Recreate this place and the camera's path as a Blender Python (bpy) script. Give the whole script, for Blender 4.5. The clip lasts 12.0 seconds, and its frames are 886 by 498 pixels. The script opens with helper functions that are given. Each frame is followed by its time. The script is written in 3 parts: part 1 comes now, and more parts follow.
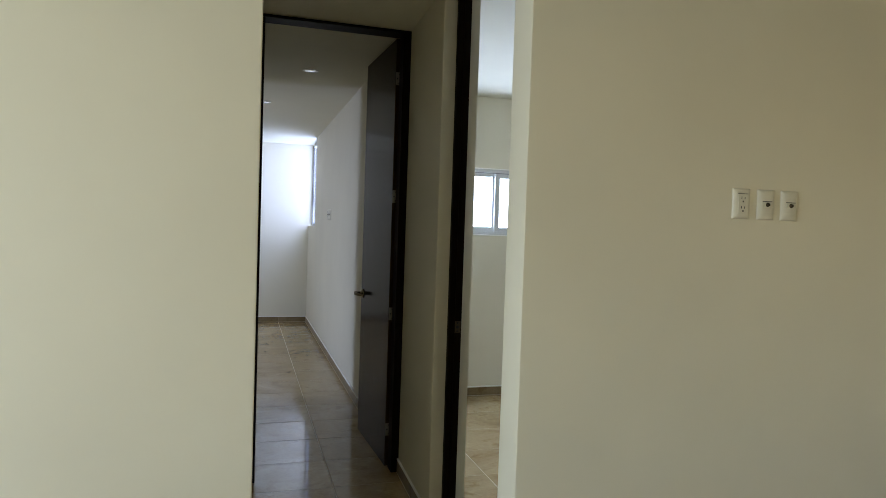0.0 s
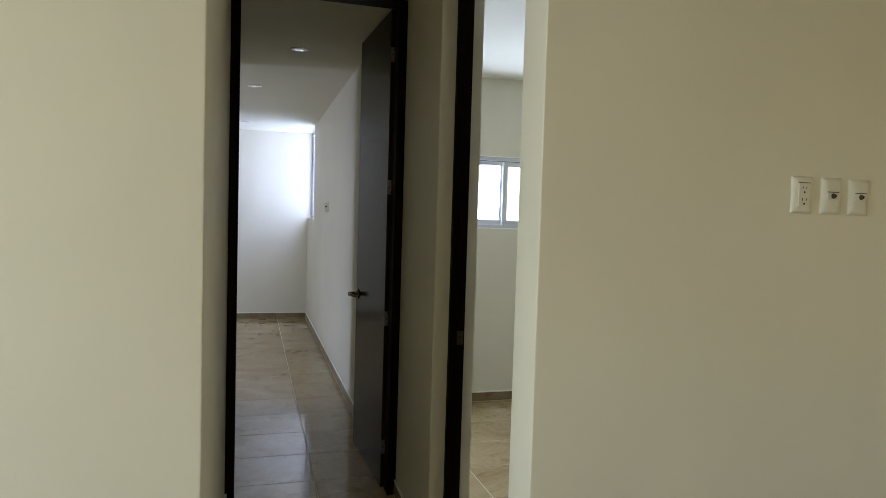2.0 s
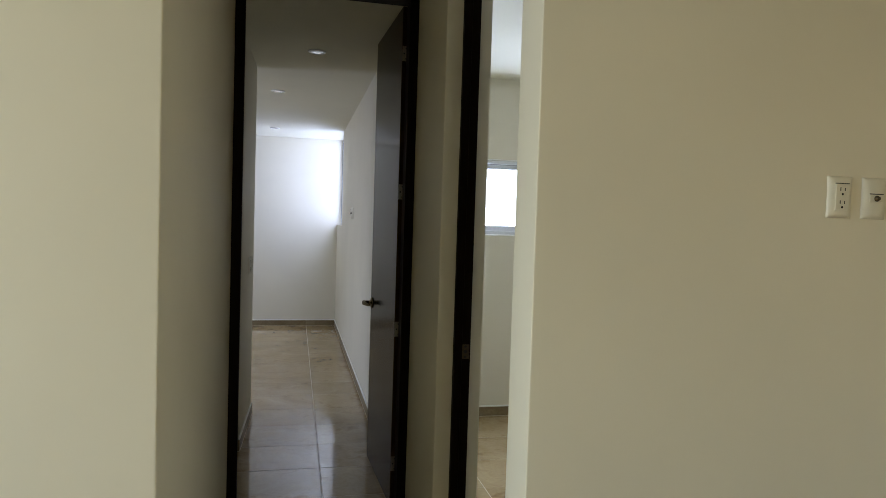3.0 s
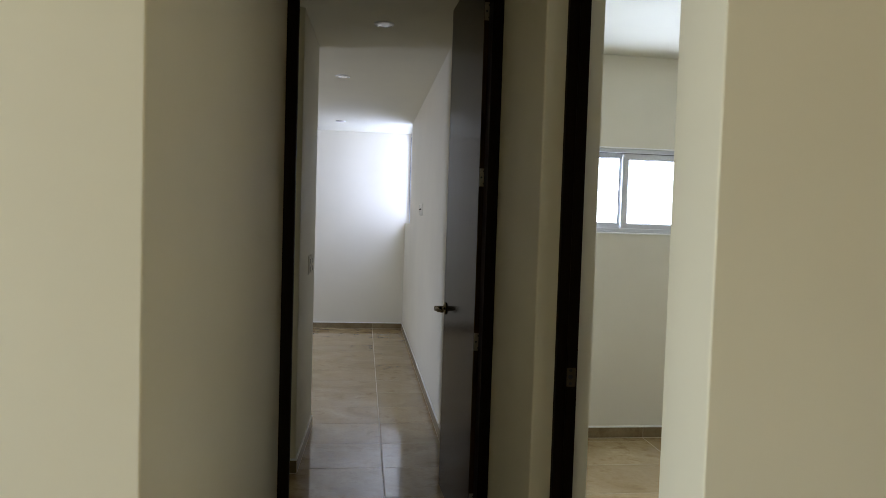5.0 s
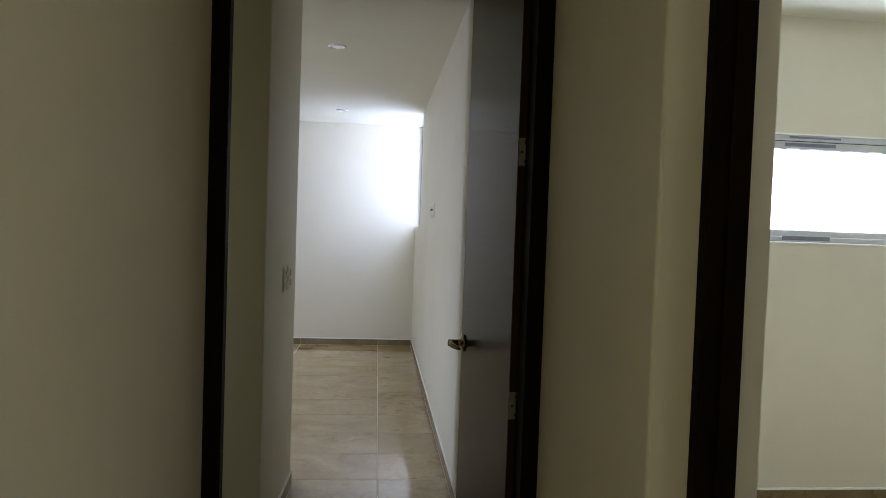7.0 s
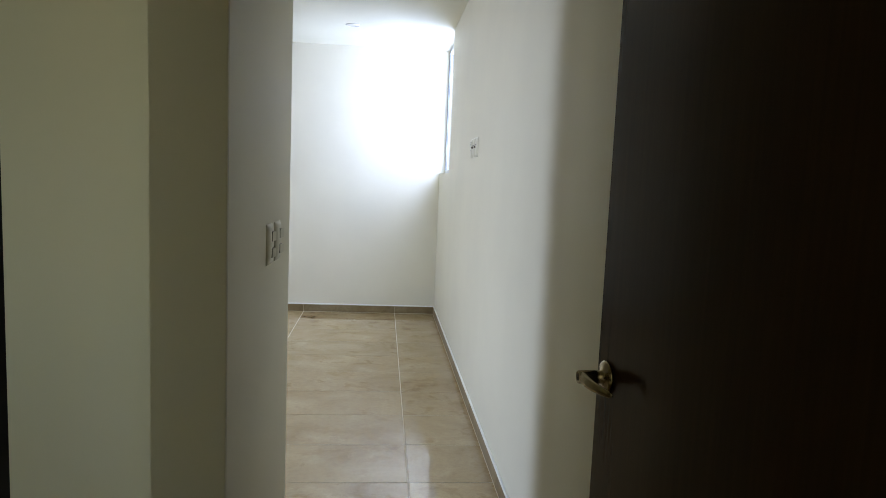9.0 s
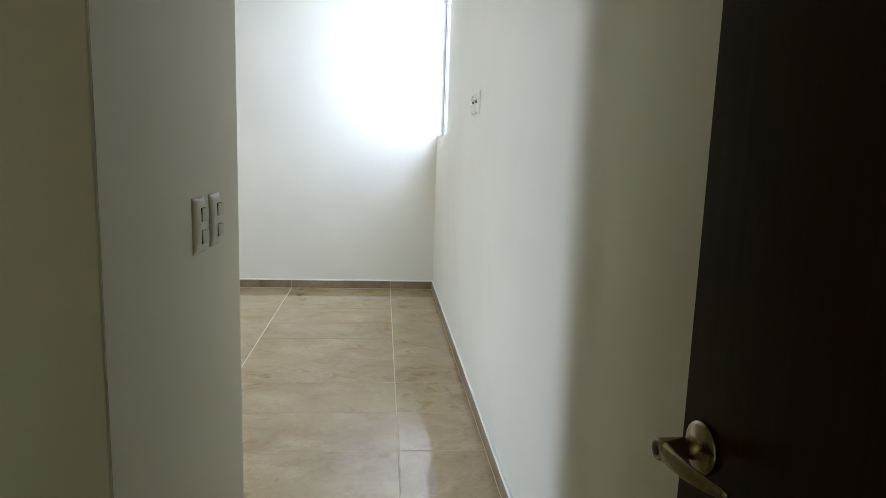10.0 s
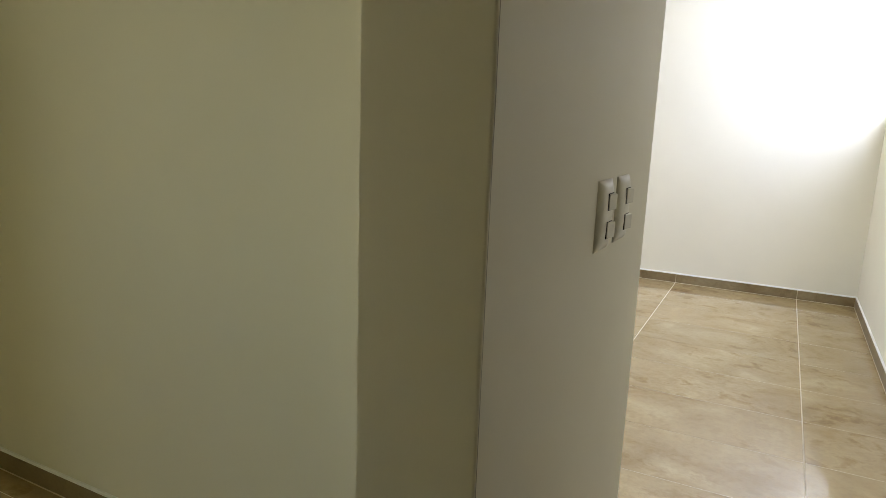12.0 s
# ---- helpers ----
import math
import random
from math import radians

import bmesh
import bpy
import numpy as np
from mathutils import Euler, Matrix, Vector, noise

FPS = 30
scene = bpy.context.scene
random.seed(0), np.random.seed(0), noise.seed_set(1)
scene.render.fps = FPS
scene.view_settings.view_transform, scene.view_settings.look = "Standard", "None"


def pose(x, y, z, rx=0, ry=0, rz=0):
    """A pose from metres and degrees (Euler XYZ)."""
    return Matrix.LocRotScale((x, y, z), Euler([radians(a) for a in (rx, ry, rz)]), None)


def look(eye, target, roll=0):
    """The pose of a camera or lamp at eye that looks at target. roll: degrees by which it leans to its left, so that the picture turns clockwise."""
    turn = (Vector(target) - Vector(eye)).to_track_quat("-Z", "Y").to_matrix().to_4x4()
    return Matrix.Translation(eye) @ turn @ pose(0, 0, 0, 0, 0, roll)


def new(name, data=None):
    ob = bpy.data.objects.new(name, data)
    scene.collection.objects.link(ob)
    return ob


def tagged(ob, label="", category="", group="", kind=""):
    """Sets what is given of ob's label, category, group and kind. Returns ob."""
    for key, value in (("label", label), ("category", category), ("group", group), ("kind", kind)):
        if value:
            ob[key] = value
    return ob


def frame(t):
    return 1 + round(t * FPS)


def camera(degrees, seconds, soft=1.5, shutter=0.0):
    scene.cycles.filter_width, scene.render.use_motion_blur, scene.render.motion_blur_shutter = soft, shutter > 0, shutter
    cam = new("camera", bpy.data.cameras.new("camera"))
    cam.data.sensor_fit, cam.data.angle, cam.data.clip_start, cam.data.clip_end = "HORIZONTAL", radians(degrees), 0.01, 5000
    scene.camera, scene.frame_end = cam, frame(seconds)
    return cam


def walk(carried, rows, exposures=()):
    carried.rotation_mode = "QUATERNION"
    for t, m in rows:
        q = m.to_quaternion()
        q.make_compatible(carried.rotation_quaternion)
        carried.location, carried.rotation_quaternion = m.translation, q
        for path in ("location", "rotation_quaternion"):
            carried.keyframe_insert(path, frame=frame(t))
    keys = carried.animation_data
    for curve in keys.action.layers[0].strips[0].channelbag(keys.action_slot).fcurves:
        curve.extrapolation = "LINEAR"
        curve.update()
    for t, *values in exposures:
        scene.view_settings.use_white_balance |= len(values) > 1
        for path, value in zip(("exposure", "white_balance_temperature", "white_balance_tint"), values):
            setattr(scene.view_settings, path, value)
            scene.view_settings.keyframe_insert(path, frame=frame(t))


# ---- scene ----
cam = camera(68.0, 12.0, soft=0.5)
PATH = [
    (0, (0.011, -0.252, 1.461), (0.592, 1.661, 1.394), 1.9),
    (0.5, (0.038, -0.218, 1.462), (0.618, 1.695, 1.384), 1.7),
    (1, (0.091, -0.166, 1.459), (0.681, 1.743, 1.376), 1.6),
    (1.5, (0.138, -0.019, 1.449), (0.727, 1.891, 1.363), 1.7),
    (2, (0.164, 0.144, 1.485), (0.723, 2.062, 1.387), 1.7),
    (2.5, (0.271, 0.237, 1.478), (0.784, 2.169, 1.391), 1.8),
    (3, (0.347, 0.272, 1.48), (0.786, 2.222, 1.402), 1.8),
    (5, (0.372, 0.831, 1.436), (0.613, 2.815, 1.356), 1.8),
    (5.5, (0.448, 1.085, 1.444), (0.676, 3.07, 1.367), 1.9),
    (6, (0.423, 1.333, 1.436), (0.628, 3.321, 1.364), 1.8),
    (6.5, (0.421, 1.568, 1.424), (0.612, 3.557, 1.357), 2.0),
    (7, (0.476, 1.811, 1.418), (0.675, 3.801, 1.353), 2.0),
    (9, (0.364, 3.061, 1.354), (0.551, 5.041, 1.144), 2.4),
    (9.5, (0.408, 3.322, 1.333), (0.596, 5.296, 1.076), 1.8),
    (10, (0.426, 3.579, 1.329), (0.614, 5.546, 1.018), 1.8),
    (10.5, (0.364, 3.692, 1.339), (0.515, 5.654, 0.98), 2.4),
    (11, (0.334, 3.789, 1.322), (0.213, 5.749, 0.942), 2.5),
    (11.5, (0.324, 3.856, 1.313), (-0.199, 5.749, 0.932), 2.6),
    (12, (0.297, 3.909, 1.3), (-0.591, 5.657, 0.902), 2.1),
]
walk(cam, [(t, look(eye, target, roll)) for t, eye, target, roll in PATH],
     exposures=[(0, 2.72, 6350, 12), (3, 2.69, 6680, 13), (5.5, 2.74, 6800, 14), (7, 2.92, 6850, 12), (9, 3.46, 6600, 7.5), (10, 3.58, 6600, 7), (10.5, 3.53, 6700, 8),
                (11, 3.14, 6850, 8), (11.5, 3.29, 7150, 9.5), (12, 4.0, 7450, 11)])

# ---- world and lamps ----
H = 2.592                      # ceiling height

world = bpy.data.worlds.new("sky")
scene.world = world
world.use_nodes = True
wn = world.node_tree.nodes
sky = wn.new("ShaderNodeTexSky")
sky.sky_type = 'NISHITA'
sky.sun_disc = False
sky.sun_elevation, sky.sun_rotation = radians(44), radians(168)
wn["Background"].inputs["Strength"].default_value = 0.1
world.node_tree.links.new(sky.outputs[0], wn["Background"].inputs["Color"])


def window_lamp(name, centre, toward, width, height, watts, colour):
    """Daylight entering through a window opening."""
    data = bpy.data.lights.new(name, 'AREA')
    data.shape, data.size, data.size_y = 'RECTANGLE', width, height
    data.energy, data.color = watts, colour
    ob = new(name, data)
    ob.matrix_world = look(centre, Vector(centre) + Vector(toward))
    return ob


sun = new("sun", bpy.data.lights.new("sun", 'SUN'))
sun.data.energy, sun.data.angle, sun.data.color = 1.8, radians(0.5), (1.0, 0.91, 0.54)
sun.matrix_world = look((1.5, -7.0, 7.0), (0, 0, 0))

window_lamp("daylight_living_window", (-3.26, 0.5, 1.45), (1, 0, 0), 2.2, 1.7, 14.6, (0.80, 0.925, 1.0))
window_lamp("daylight_bedroom_window", (1.058, 9.105, 2.0), (-1, 0, 0), 0.90, 1.13, 4.35, (0.49, 0.605, 0.98))
window_lamp("daylight_bedroom_side_window", (-3.26, 6.02, 1.35), (1, 0, -0.9), 0.74, 1.9, 8.8, (0.545, 0.65, 0.97))
# added fill from out of view, to brighten the vestibule and closet wall
window_lamp("vestibule_fill_lamp", (-3.26, 2.75, 1.6), (1, 0, 0), 0.9, 1.2, 2.6, (0.90, 1.0, 0.82))
window_lamp("daylight_second_room_window", (2.65, 5.215, 1.70), (0, -1, 0), 2.15, 0.52, 8.6, (0.57, 0.705, 1.0))

# ---- materials ----


def material(name):
    m = bpy.data.materials.new(name)
    m.use_nodes = True
    nt = m.node_tree
    return m, nt, nt.nodes["Principled BSDF"]


def node(nt, kind, **values):
    n = nt.nodes.new(kind)
    for key, value in values.items():
        n.inputs[key].default_value = value
    return n


def ramp(nt, stops):
    n = nt.nodes.new("ShaderNodeValToRGB")
    while len(n.color_ramp.elements) < len(stops):
        n.color_ramp.elements.new(0.5)
    for e, (at, c) in zip(n.color_ramp.elements, stops):
        e.position, e.color = at, (*c, 1)
    return n


def bump(nt, source, strength, distance, shader):
    b = node(nt, "ShaderNodeBump", Strength=strength, Distance=distance)
    nt.links.new(source, b.inputs["Height"])
    nt.links.new(b.outputs[0], shader.inputs["Normal"])
    return b


def plaster(name, colour, rough=0.6):
    """Rolled wall paint: faint mottling, roller stipple and long trowel unevenness."""
    m, nt, sh = material(name)
    geo = nt.nodes.new("ShaderNodeNewGeometry")
    big = node(nt, "ShaderNodeTexNoise", Scale=1.7, Detail=4.0)
    fine = node(nt, "ShaderNodeTexNoise", Scale=420.0, Detail=3.0)
    mid = node(nt, "ShaderNodeTexNoise", Scale=22.0, Detail=5.0, Roughness=0.6)
    for n in (big, fine, mid):
        nt.links.new(geo.outputs["Position"], n.inputs["Vector"])
    lo = [c * 0.955 for c in colour]
    r = ramp(nt, [(0.35, lo), (0.65, colour)])
    nt.links.new(big.outputs[0], r.inputs[0])
    nt.links.new(r.outputs[0], sh.inputs["Base Color"])
    add = nt.nodes.new("ShaderNodeMath")
    add.operation = 'MULTIPLY_ADD'
    add.inputs[1].default_value = 0.25
    nt.links.new(fine.outputs[0], add.inputs[0])
    nt.links.new(mid.outputs[0], add.inputs[2])
    bump(nt, add.outputs[0], 0.10, 0.004, sh)
    sh.inputs["Roughness"].default_value = rough
    sh.inputs["Specular IOR Level"].default_value = 0.3
    return m


def stone_tile(name, shade=1.0, gloss=(0.018, 0.045), specular=0.8):
    """Polished brown travertine-look porcelain, veined across the walk, each piece different."""
    m, nt, sh = material(name)
    tc = nt.nodes.new("ShaderNodeTexCoord")
    info = nt.nodes.new("ShaderNodeObjectInfo")
    off = node(nt, "ShaderNodeVectorMath")
    off.operation = 'SCALE'
    off.inputs[0].default_value = (31.0, 57.0, 13.0)
    nt.links.new(info.outputs["Random"], off.inputs["Scale"])
    plus = nt.nodes.new("ShaderNodeVectorMath")
    nt.links.new(tc.outputs["Object"], plus.inputs[0])
    nt.links.new(off.outputs[0], plus.inputs[1])
    mp = nt.nodes.new("ShaderNodeMapping")
    mp.inputs["Scale"].default_value = (0.85, 1.0, 1.0)
    nt.links.new(plus.outputs[0], mp.inputs[0])
    cloud = node(nt, "ShaderNodeTexNoise", Scale=3.0, Detail=7.0, Roughness=0.58, Distortion=0.9)
    vein = node(nt, "ShaderNodeTexNoise", Scale=9.5, Detail=6.0, Roughness=0.62, Distortion=0.35)
    where = node(nt, "ShaderNodeTexNoise", Scale=2.3, Detail=3.0, Roughness=0.5)
    grit = node(nt, "ShaderNodeTexNoise", Scale=46.0, Detail=6.0, Roughness=0.72)
    for n in (cloud, vein, where, grit):
        nt.links.new(mp.outputs[0], n.inputs["Vector"])
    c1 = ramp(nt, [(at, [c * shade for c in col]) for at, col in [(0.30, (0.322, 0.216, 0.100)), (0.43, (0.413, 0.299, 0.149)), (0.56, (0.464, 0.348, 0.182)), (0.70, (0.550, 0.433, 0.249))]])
    nt.links.new(cloud.outputs[0], c1.inputs[0])
    # brown stains with pale rims, gathered in patches
    c2 = ramp(nt, [(0.34, (0.66, 0.57, 0.46)), (0.40, (0.80, 0.73, 0.64)), (0.465, (1.0, 0.99, 0.98)), (0.485, (1.07, 1.07, 1.06)), (0.52, (1, 1, 1)), (0.58, (0.94, 0.91, 0.87)), (0.64, (1.04, 1.04, 1.03))])
    nt.links.new(vein.outputs[0], c2.inputs[0])
    patch = nt.nodes.new("ShaderNodeMapRange")
    patch.inputs["From Min"].default_value, patch.inputs["From Max"].default_value = 0.42, 0.60
    patch.inputs["To Min"].default_value, patch.inputs["To Max"].default_value = 0.25, 0.92
    nt.links.new(where.outputs[0], patch.inputs["Value"])
    mix = nt.nodes.new("ShaderNodeMix")
    mix.data_type, mix.blend_type = 'RGBA', 'MULTIPLY'
    nt.links.new(patch.outputs[0], mix.inputs["Factor"])
    nt.links.new(c1.outputs[0], mix.inputs[6])
    nt.links.new(c2.outputs[0], mix.inputs[7])
    c3 = ramp(nt, [(0.32, (0.86, 0.83, 0.79)), (0.50, (1, 1, 1)), (0.68, (1.08, 1.07, 1.06))])
    nt.links.new(grit.outputs[0], c3.inputs[0])
    speck = nt.nodes.new("ShaderNodeMix")
    speck.data_type, speck.blend_type = 'RGBA', 'MULTIPLY'
    speck.inputs["Factor"].default_value = 0.75
    nt.links.new(mix.outputs[2], speck.inputs[6])
    nt.links.new(c3.outputs[0], speck.inputs[7])
    tone = node(nt, "ShaderNodeHueSaturation", Saturation=1.0)
    rng = nt.nodes.new("ShaderNodeMapRange")
    rng.inputs["To Min"].default_value, rng.inputs["To Max"].default_value = 0.94, 1.06
    nt.links.new(info.outputs["Random"], rng.inputs["Value"])
    nt.links.new(rng.outputs[0], tone.inputs["Value"])
    # sparse knots: small dark eyes with pale rims
    wob = nt.nodes.new("ShaderNodeVectorMath")
    wob.operation = 'MULTIPLY_ADD'
    wob.inputs[1].default_value = (0.05, 0.05, 0.0)
    nt.links.new(grit.outputs["Color"], wob.inputs[0])
    nt.links.new(mp.outputs[0], wob.inputs[2])
    eye = node(nt, "ShaderNodeTexVoronoi", Scale=1.7)
    nt.links.new(wob.outputs[0], eye.inputs["Vector"])
    c4 = ramp(nt, [(0.0, (0.72, 0.66, 0.58)), (0.018, (1.14, 1.13, 1.10)), (0.032, (0.78, 0.72, 0.65)), (0.046, (1.06, 1.05, 1.04)), (0.075, (1, 1, 1))])
    nt.links.new(eye.outputs["Distance"], c4.inputs[0])
    knot = nt.nodes.new("ShaderNodeMix")
    knot.data_type, knot.blend_type = 'RGBA', 'MULTIPLY'
    knot.inputs["Factor"].default_value = 0.5
    nt.links.new(speck.outputs[2], knot.inputs[6])
    nt.links.new(c4.outputs[0], knot.inputs[7])
    nt.links.new(knot.outputs[2], tone.inputs["Color"])
    nt.links.new(tone.outputs[0], sh.inputs["Base Color"])
    rr = nt.nodes.new("ShaderNodeMapRange")
    rr.inputs["To Min"].default_value, rr.inputs["To Max"].default_value = gloss
    nt.links.new(vein.outputs[0], rr.inputs["Value"])
    nt.links.new(rr.outputs[0], sh.inputs["Roughness"])
    sh.inputs["Specular IOR Level"].default_value = specular
    bump(nt, cloud.outputs[0], 0.012, 0.001, sh)
    return m


def speckled(name, colour, rough, metal=0.0, scale=60.0, spread=0.12, bumpy=0.05, specular=0.5):
    """A plain finish with slight tonal variation and fine relief."""
    m, nt, sh = material(name)
    geo = nt.nodes.new("ShaderNodeNewGeometry")
    n1 = node(nt, "ShaderNodeTexNoise", Scale=scale, Detail=6.0, Roughness=0.6)
    nt.links.new(geo.outputs["Position"], n1.inputs["Vector"])
    r = ramp(nt, [(0.3, [c * (1 - spread) for c in colour]), (0.7, [min(1, c * (1 + spread)) for c in colour])])
    nt.links.new(n1.outputs[0], r.inputs[0])
    nt.links.new(r.outputs[0], sh.inputs["Base Color"])
    sh.inputs["Roughness"].default_value = rough
    sh.inputs["Metallic"].default_value = metal
    sh.inputs["Specular IOR Level"].default_value = specular
    bump(nt, n1.outputs[0], bumpy, 0.001, sh)
    return m


def dark_wood(name, rough, tone, specular):
    """Espresso-stained veneer with upright grain under satin lacquer."""
    m, nt, sh = material(name)
    geo = nt.nodes.new("ShaderNodeNewGeometry")
    mp = nt.nodes.new("ShaderNodeMapping")
    mp.inputs["Scale"].default_value = (60, 60, 1.6)
    nt.links.new(geo.outputs["Position"], mp.inputs[0])
    grain = node(nt, "ShaderNodeTexNoise", Scale=1.6, Detail=8.0, Roughness=0.65, Distortion=0.4)
    nt.links.new(mp.outputs[0], grain.inputs["Vector"])
    r = ramp(nt, [(0.3, [c * tone for c in (0.0195, 0.0098, 0.0034)]), (0.55, [c * tone for c in (0.0225, 0.0116, 0.0040)]), (0.75, [c * tone for c in (0.0260, 0.0136, 0.0050)])])
    nt.links.new(grain.outputs[0], r.inputs[0])
    nt.links.new(r.outputs[0], sh.inputs["Base Color"])
    rr = nt.nodes.new("ShaderNodeMapRange")
    rr.inputs["To Min"].default_value, rr.inputs["To Max"].default_value = rough - 0.05, rough + 0.08
    nt.links.new(grain.outputs[0], rr.inputs["Value"])
    nt.links.new(rr.outputs[0], sh.inputs["Roughness"])
    sh.inputs["Specular IOR Level"].default_value = specular
    bump(nt, grain.outputs[0], 0.08, 0.0008, sh)
    return m


WALL = plaster("warm_white_paint", (0.745, 0.700, 0.560))
CEIL = plaster("ceiling_white_paint", (0.77, 0.745, 0.60), 0.75)
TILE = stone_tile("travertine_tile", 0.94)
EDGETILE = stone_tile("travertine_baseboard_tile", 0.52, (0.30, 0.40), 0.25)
GROUT = speckled("cream_grout", (0.66, 0.57, 0.42), 0.85, scale=150)
CAULK = speckled("white_caulk", (0.88, 0.87, 0.82), 0.8, scale=90, spread=0.05)
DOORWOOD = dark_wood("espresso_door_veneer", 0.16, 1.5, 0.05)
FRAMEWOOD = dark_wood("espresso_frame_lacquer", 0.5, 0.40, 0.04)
BRASS = speckled("satin_nickel_bronze", (0.29, 0.24, 0.145), 0.27, metal=1.0, scale=200, spread=0.08, bumpy=0.02)
STEEL = speckled("tarnished_brass", (0.09, 0.07, 0.045), 0.5, metal=1.0, scale=150, spread=0.1)
HINGE = speckled("satin_hinge_steel", (0.22, 0.195, 0.145), 0.45, metal=0.6, scale=150, spread=0.1)
PLASTIC = speckled("white_plastic", (0.69, 0.655, 0.535), 0.42, scale=30, spread=0.03, bumpy=0.01)
INSERT = speckled("ivory_plastic_insert", (0.69, 0.655, 0.535), 0.38, scale=30, spread=0.03, bumpy=0.01)
BLACK = speckled("black_slot", (0.015, 0.014, 0.013), 0.7)
ALU = speckled("natural_aluminium", (0.60, 0.605, 0.60), 0.42, metal=0.5, scale=80, spread=0.05)
BLUEGREY = speckled("dark_blue_grey", (0.20, 0.215, 0.26), 0.6)
SEAL = speckled("black_glazing_seal", (0.03, 0.03, 0.03), 0.6)
LAMPWHITE = speckled("glossy_white_lamp_trim", (0.88, 0.87, 0.84), 0.18, scale=40, spread=0.02, bumpy=0.0, specular=0.8)
LENS = speckled("satin_lamp_lens", (0.90, 0.90, 0.88), 0.16, scale=40, spread=0.02, bumpy=0.0, specular=1.0)
lens_shader = LENS.node_tree.nodes["Principled BSDF"]
lens_shader.inputs["Coat Weight"].default_value = 1.0
lens_shader.inputs["Coat IOR"].default_value = 1.7
lens_shader.inputs["Coat Roughness"].default_value = 0.12

GLASS, gnt, gsh = material("window_glass")
gsh.inputs["Base Color"].default_value = (0.97, 0.98, 0.985, 1)
gsh.inputs["Transmission Weight"].default_value = 1.0
gsh.inputs["Roughness"].default_value = 0.02
gsh.inputs["IOR"].default_value = 1.45

# ---- mesh helpers ----


def mesh_of(name, bm, mat):
    me = bpy.data.meshes.new(name)
    bm.normal_update()
    bm.to_mesh(me)
    bm.free()
    me.materials.append(mat)
    return me


def part(name, bm, mat, parent=None, label="", smooth=False):
    me = mesh_of(name, bm, mat)
    if smooth:
        me.polygons.foreach_set("use_smooth", [True] * len(me.polygons))
    ob = new(name, me)
    if parent is not None:
        ob.parent = parent
    if label:
        ob["label"] = label
    return ob


def box(bm, lo, hi, bevel=0.0, segments=1):
    """Adds a box between two corners to bm, with bevelled edges if asked."""
    c = [(a + b) / 2 for a, b in zip(lo, hi)]
    s = [abs(b - a) for a, b in zip(lo, hi)]
    made = bmesh.ops.create_cube(bm, size=1.0, matrix=Matrix.Translation(c) @ Matrix.Diagonal((*s, 1)))
    if bevel:
        edges = list({e for v in made["verts"] for e in v.link_edges})
        bmesh.ops.bevel(bm, geom=edges, offset=bevel, segments=segments, affect='EDGES', profile=0.5)
    return bm


def boxes(*spans, bevel=0.0, segments=1):
    bm = bmesh.new()
    for lo, hi in spans:
        box(bm, lo, hi, bevel, segments)
    return bm


def lathe(profile, axis_matrix, steps=32):
    """A turned shape: profile of (radius, along) about the matrix's z axis."""
    bm = bmesh.new()
    rings = []
    for r, h in profile:
        if r < 1e-6:
            rings.append([bm.verts.new(axis_matrix @ Vector((0, 0, h)))])
        else:
            rings.append([bm.verts.new(axis_matrix @ Vector((r * math.cos(2 * math.pi * i / steps), r * math.sin(2 * math.pi * i / steps), h))) for i in range(steps)])
    for a, b in zip(rings, rings[1:]):
        for i in range(steps):
            j = (i + 1) % steps
            if len(a) == 1 and len(b) > 1:
                bm.faces.new((a[0], b[i], b[j]))
            elif len(b) == 1 and len(a) > 1:
                bm.faces.new((a[i], b[0], a[j]))
            elif len(a) > 1:
                bm.faces.new((a[i], b[i], b[j], a[j]))
    bmesh.ops.recalc_face_normals(bm, faces=bm.faces)
    return bm


def block(plan):
    """A full-height piece of wall over a plan outline."""
    bm = bmesh.new()
    face = bm.faces.new([bm.verts.new((x, y, 0)) for x, y in plan])
    made = bmesh.ops.extrude_face_region(bm, geom=[face])
    for v in made["geom"]:
        if isinstance(v, bmesh.types.BMVert):
            v.co.z = H
    bmesh.ops.recalc_face_normals(bm, faces=bm.faces)
    return bm


def soften(bm, corners, offset):
    """Rounds the upright edges that stand at the given plan corners."""
    upright = [e for e in bm.edges if abs(e.verts[0].co.z - e.verts[1].co.z) > 1
               and any((e.verts[0].co.xy - Vector(c)).length < .001 for c in corners)]
    bmesh.ops.bevel(bm, geom=upright, offset=offset, segments=3, affect='EDGES', profile=0.5)
    return bm


def setting(name, bm, mat, label, category):
    return tagged(part(name, bm, mat), label, category, kind="structure")


# ---- large structure ----
XL, XR = 0.052, 0.928          # passage walls
YF, YG = 1.839, 1.817          # faces of the living room's end wall, either side of the passage
XP = 0.917                     # passage wall between the two doorways
YD = 3.497                     # front of the bedroom door frame
YB = 3.62                      # back of that wall
XB = 0.912                     # bedroom's window wall
YE = 9.571                     # bedroom's end wall
Y2 = 5.107                     # second room's window wall
XW, XO = -3.2, 4.3             # outer walls
YS = -3.4                      # wall behind the start

setting("ceiling", boxes(((XW - .15, YS - .15, H), (XO + .15, YE + .15, H + .15))), CEIL, "smooth white painted ceiling with recessed downlights", "ceiling")
floor = setting("floor", boxes(((XW - .15, YS - .15, -.12), (XO + .15, YE + .15, -.0007))), GROUT, "brown travertine-look tile floor with cream grout", "floor")

